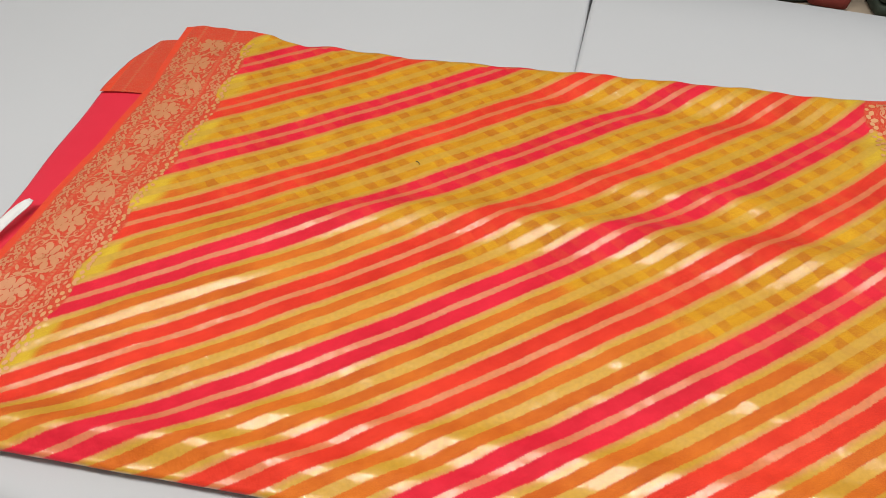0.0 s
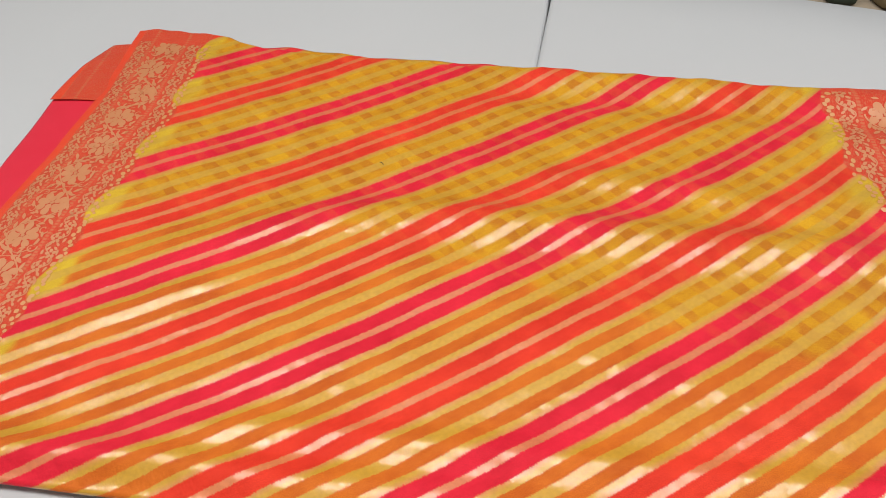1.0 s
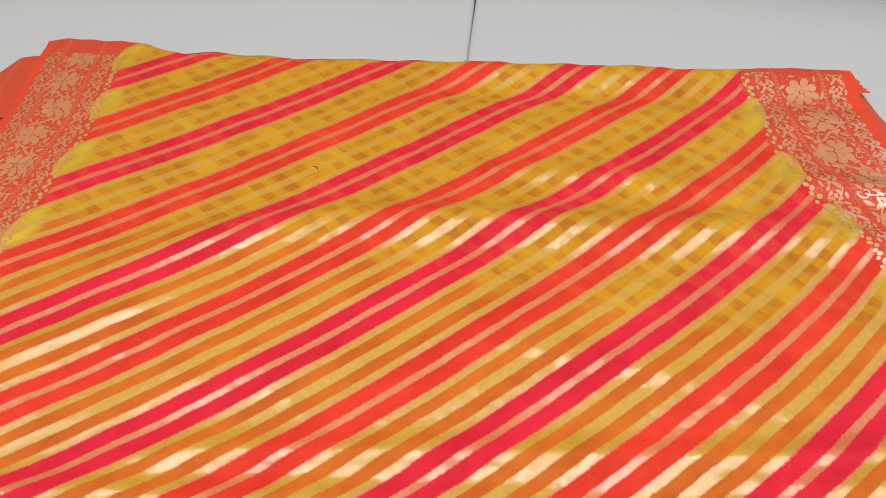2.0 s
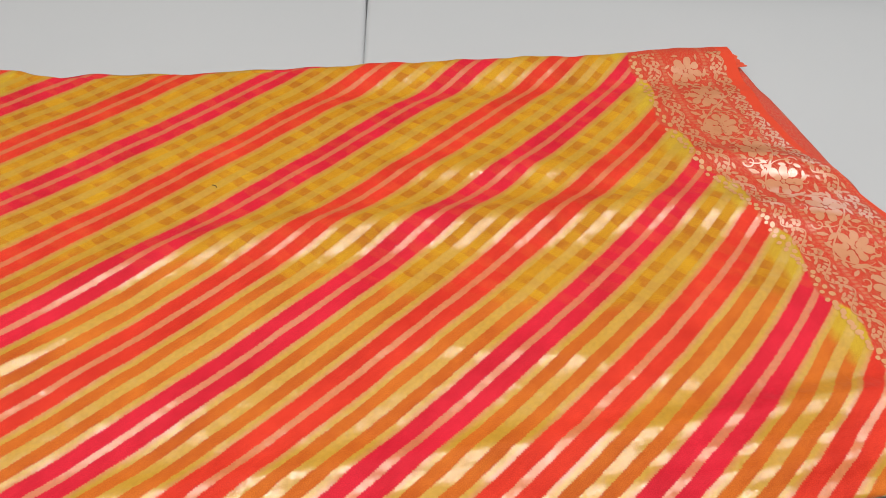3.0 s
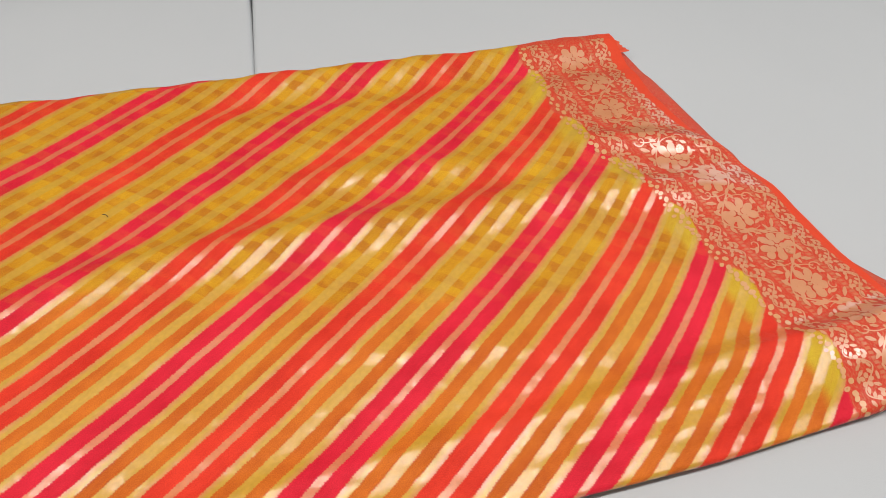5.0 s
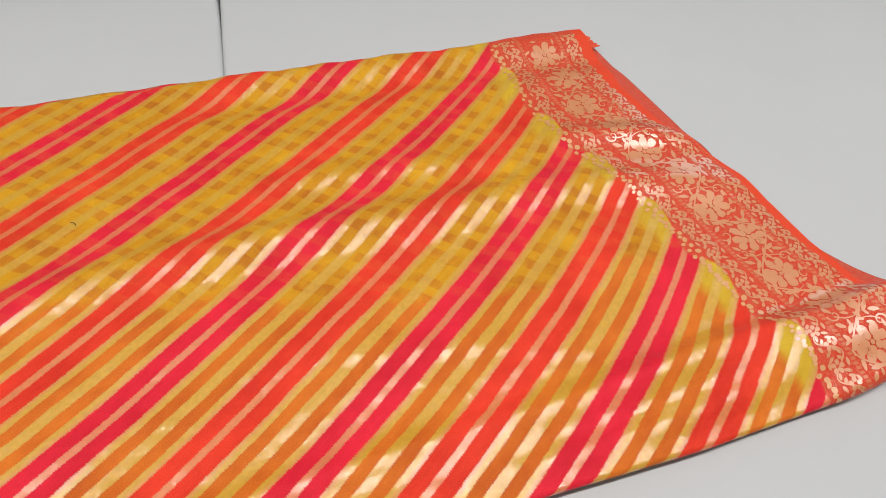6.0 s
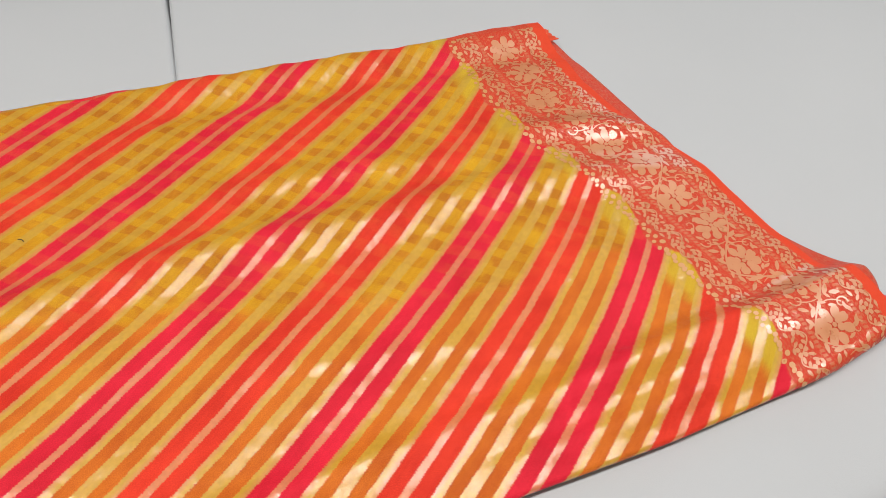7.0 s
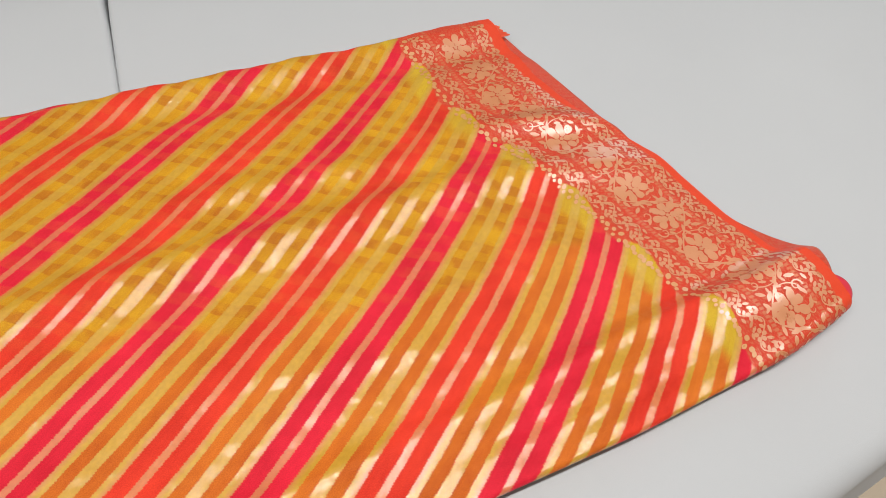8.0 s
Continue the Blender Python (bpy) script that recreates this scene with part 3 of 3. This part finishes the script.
def scroll(border, a, c, flip, rng):
    """The stem that winds between two flowers, with its leaves and curls."""
    bm = bmesh.new()
    s = 1 if flip else -1
    cc = 0.067
    stem = [(a - 0.030 + 0.060 * i / 23, cc + s * 0.0262 * math.cos(math.pi * i / 23)) for i in range(24)]
    ribbon(bm, border, stem, 0.0020, 0.1)
    for k in (1, -1):
        ribbon(bm, border, curl(a + k * 0.013, cc + k * s * 0.0185, 0.0075, 0.0016, s * 1.2 + (0 if k > 0 else math.pi), s * 1.2 + 5.6 + (0 if k > 0 else math.pi)), 0.0019)
        ribbon(bm, border, curl(a + k * 0.0265, cc, 0.0242, 0.0236, (math.pi / 2 + 0.25 if k > 0 else -math.pi / 2 + 0.25), (math.pi * 1.5 - 0.25 if k > 0 else math.pi / 2 - 0.25), 14)[2:9], 0.0016, 0.6)
    for da, dc, ln, t in ((-0.021, 0.020, 0.0062, 0.5), (-0.013, 0.0235, 0.0056, 0.1), (-0.006, 0.014, 0.0064, 2.0), (0.001, 0.020, 0.0060, 0.9),
                          (0.006, -0.014, 0.0064, -1.0), (0.013, -0.0235, 0.0056, -2.9), (-0.001, -0.021, 0.0058, 0.7), (0.021, -0.020, 0.0062, 2.6),
                          (-0.004, 0.004, 0.0050, 2.4), (0.004, -0.004, 0.0050, -0.7), (0.021, 0.021, 0.0050, 0.4), (-0.021, -0.021, 0.0050, -2.6),
                          (0.010, 0.008, 0.0044, 1.0), (-0.010, -0.008, 0.0044, -2.0), (0.000, 0.011, 0.0040, 0.2), (0.000, -0.011, 0.0040, 3.0)):
        petal(bm, border, a + da, cc + s * dc, ln * rng.uniform(0.9, 1.15), ln * 0.42, s * t + rng.uniform(-0.25, 0.25), 8, 0.5)
    part("leaf_scroll", bm, GOLD, top_layer)


def small_vine(border, a, c, pitch, flip, rng):
    """One repeat of the narrow vines beside the main row: a floret, a wavy stem and leaves."""
    bm = bmesh.new()
    s = 1 if flip else -1
    for i in range(5):
        t = 0.3 + 2 * math.pi * i / 5
        petal(bm, border, a + 0.0044 * math.cos(t), c + s * 0.0025 + 0.0044 * math.sin(t), 0.0028, 0.0024, t, 7)
    ribbon(bm, border, [(a - pitch / 2 + pitch * i / 9, c + s * 0.0095 * math.sin(math.pi * (i / 9 - 0.5))) for i in range(10)], 0.0015, 0.1)
    for da, dc, t in ((-0.38, 0.005, 1.0), (-0.30, -0.004, -0.6), (0.34, -0.0045, 2.2), (0.42, 0.006, 0.4), (0.0, -0.009, 0.2), (-0.16, 0.0095, 0.3)):
        petal(bm, border, a + da * pitch, c + s * dc, 0.0038 * rng.uniform(0.85, 1.15), 0.0019, s * t, 7, 0.45)
    part("small_vine", bm, GOLD, top_layer)


def buds(border, rng):
    """Paired round buds along the inner line of a border."""
    bm = bmesh.new()
    a = 0.01
    while a < border.length and not border.ends(a):
        for da, c, r in ((0.0, 0.0050, 0.0031), (0.0048, 0.0005, 0.0025)):
            petal(bm, border, a + da, c + rng.uniform(-0.0025, 0.0025), r * rng.uniform(0.8, 1.5), r, rng.uniform(0, 3), 8, 0.3)
        a += 0.0105 * rng.uniform(0.92, 1.08)
    ob = part("bud_edging", bm, PALE_GOLD, top_layer)
    tagged(ob, kind="stuff")


rng = random.Random(5)
for side, first in (("l", 0.030), ("r", 0.047)):
    border = Border(side)
    a, flip = first, False
    while a < border.length and not border.ends(a):
        big_flower(border, a, 0.067 + (0.003 if flip else -0.003), rng)
        if not border.ends(a + 0.027):
            scroll(border, a + 0.027, 0.067, flip, rng)
        a += 0.0535
        flip = not flip
    for c in (0.022, 0.108):
        a, flip, pitch = 0.012, False, 0.0205
        while a < border.length and not border.ends(a):
            small_vine(border, a, c, pitch, flip, rng)
            a += pitch
            flip = not flip
    buds(border, rng)


# ---- paper tag between the layers ----
def paper_tag():
    n, k = 16, 6
    u = np.linspace(0, 1, n)[:, None]
    w = np.linspace(-1, 1, k)[None, :]
    half = 0.0085 * np.sqrt(np.clip(1 - np.clip((u - 0.75) / 0.27, 0, 1) ** 2, 0.02, 1))
    ax, ay = 0.02, 0.075
    ln = math.hypot(ax, ay)
    x = -0.672 + ax * u + w * half * ay / ln
    y = -0.437 + ay * u - w * half * ax / ln
    z = 0.0165 + 0.005 * np.sin(u * 2.2) + 0.002 * w**2
    me = grid_mesh(np.stack([x + 0 * z, y + 0 * z, z + 0 * x], -1), {})
    me.materials.append(PAPER)
    ob = new("paper_tag", me)
    sol = ob.modifiers.new("thick", "SOLIDIFY")
    sol.thickness = 0.0012
    tagged(ob, "small white paper tag tucked under the brocade border", "tag")


paper_tag()


# ---- folded cloths on the floor beyond the mattress ----
def cloth_stack(place, size, turn, material, label):
    root = new("folded_cloth")
    root.matrix_world = pose(*place, 0, 0, turn)
    h = size[2] / 3
    for i in range(3):
        bm = bmesh.new()
        bmesh.ops.create_cube(bm, size=1)
        bmesh.ops.bevel(bm, geom=bm.edges[:], offset=0.22, segments=3, affect="EDGES", profile=0.6)
        for v in bm.verts:
            v.co = Vector((v.co.x * size[0] * (1 - 0.03 * i), v.co.y * size[1] * (1 - 0.02 * i), h * (i + 0.5) + v.co.z * h * 1.02))
            v.co.z += 0.004 * noise.noise(v.co * 20)
        part("fold", bm, material, root)
    tagged(root, label, "folded cloth", "cloths on the floor")


CLOTHS = [
    ((0.30, 0.46), (0.12, 0.26, 0.070), 8, (0.020, 0.030, 0.022), (0.035, 0.05, 0.035), "dark green folded cloth lying on the floor"),
    ((0.400, 0.45), (0.075, 0.26, 0.078), -6, (0.20, 0.022, 0.012), (0.15, 0.018, 0.012), "dark red folded cloth lying on the floor"),
    ((0.470, 0.44), (0.055, 0.27, 0.070), 5, (0.022, 0.035, 0.024), (0.04, 0.05, 0.03), "dark green folded cloth lying on the floor"),
    ((0.545, 0.43), (0.080, 0.26, 0.080), 14, (0.16, 0.12, 0.055), (0.22, 0.17, 0.09), "olive beige folded cloth lying on the floor"),
    ((0.635, 0.42), (0.085, 0.26, 0.072), 3, (0.09, 0.012, 0.035), (0.13, 0.02, 0.05), "dark plum folded cloth lying on the floor"),
    ((0.750, 0.41), (0.120, 0.26, 0.078), -4, (0.05, 0.016, 0.012), (0.09, 0.03, 0.02), "dark brown folded cloth lying on the floor"),
    ((0.890, 0.39), (0.130, 0.26, 0.070), 6, (0.16, 0.02, 0.014), (0.2, 0.03, 0.02), "dark red folded cloth lying on the floor"),
]
for (x, y), size, turn, ca, cb, label in CLOTHS:
    cloth_stack((x, y + 0.058, -DEEP), size, turn, mottled("dyed_cloth", ca, cb, 50, 0.8), label)


# ---- stray bits ----
def thread(name, points, radius, material, label):
    data = bpy.data.curves.new(name, "CURVE")
    data.dimensions, data.bevel_depth, data.bevel_resolution = "3D", radius, 2
    line = data.splines.new("POLY")
    line.points.add(len(points) - 1)
    for p, q in zip(line.points, points):
        p.co = (*q, 1)
    mesh = bpy.data.meshes.new_from_object(bpy.data.objects.new(name, data))
    mesh.materials.clear()
    mesh.materials.append(material)
    return tagged(new(name, mesh), label, "thread")


DARK_THREAD = mottled("dark_thread", (0.05, 0.035, 0.02), (0.09, 0.06, 0.03), 200)
GOLD_THREAD = mottled("yellow_thread", (0.60, 0.42, 0.10), (0.72, 0.52, 0.18), 200)
thread("loose_thread", [tuple(on_cloth(-0.170 + 0.0035 * math.cos(t), -0.205 + 0.0045 * math.sin(t * 0.8), 0.0008)) for t in np.linspace(0, 2.2, 9)], 0.00045, DARK_THREAD, "short dark thread end lying on the silk")
tuft = random.Random(9)
for _ in range(5):
    x0, y0 = 0.506 + tuft.uniform(0, 0.008), 0.002 + tuft.uniform(-0.004, 0.006)
    thread("frayed_thread", [(x0 + k * tuft.uniform(0.001, 0.003), y0 + k * tuft.uniform(-0.001, 0.002), 0.0145 + 0.001 * math.sin(k)) for k in range(6)], 0.0006, GOLD_THREAD, "frayed yellow thread at a corner of the silk")
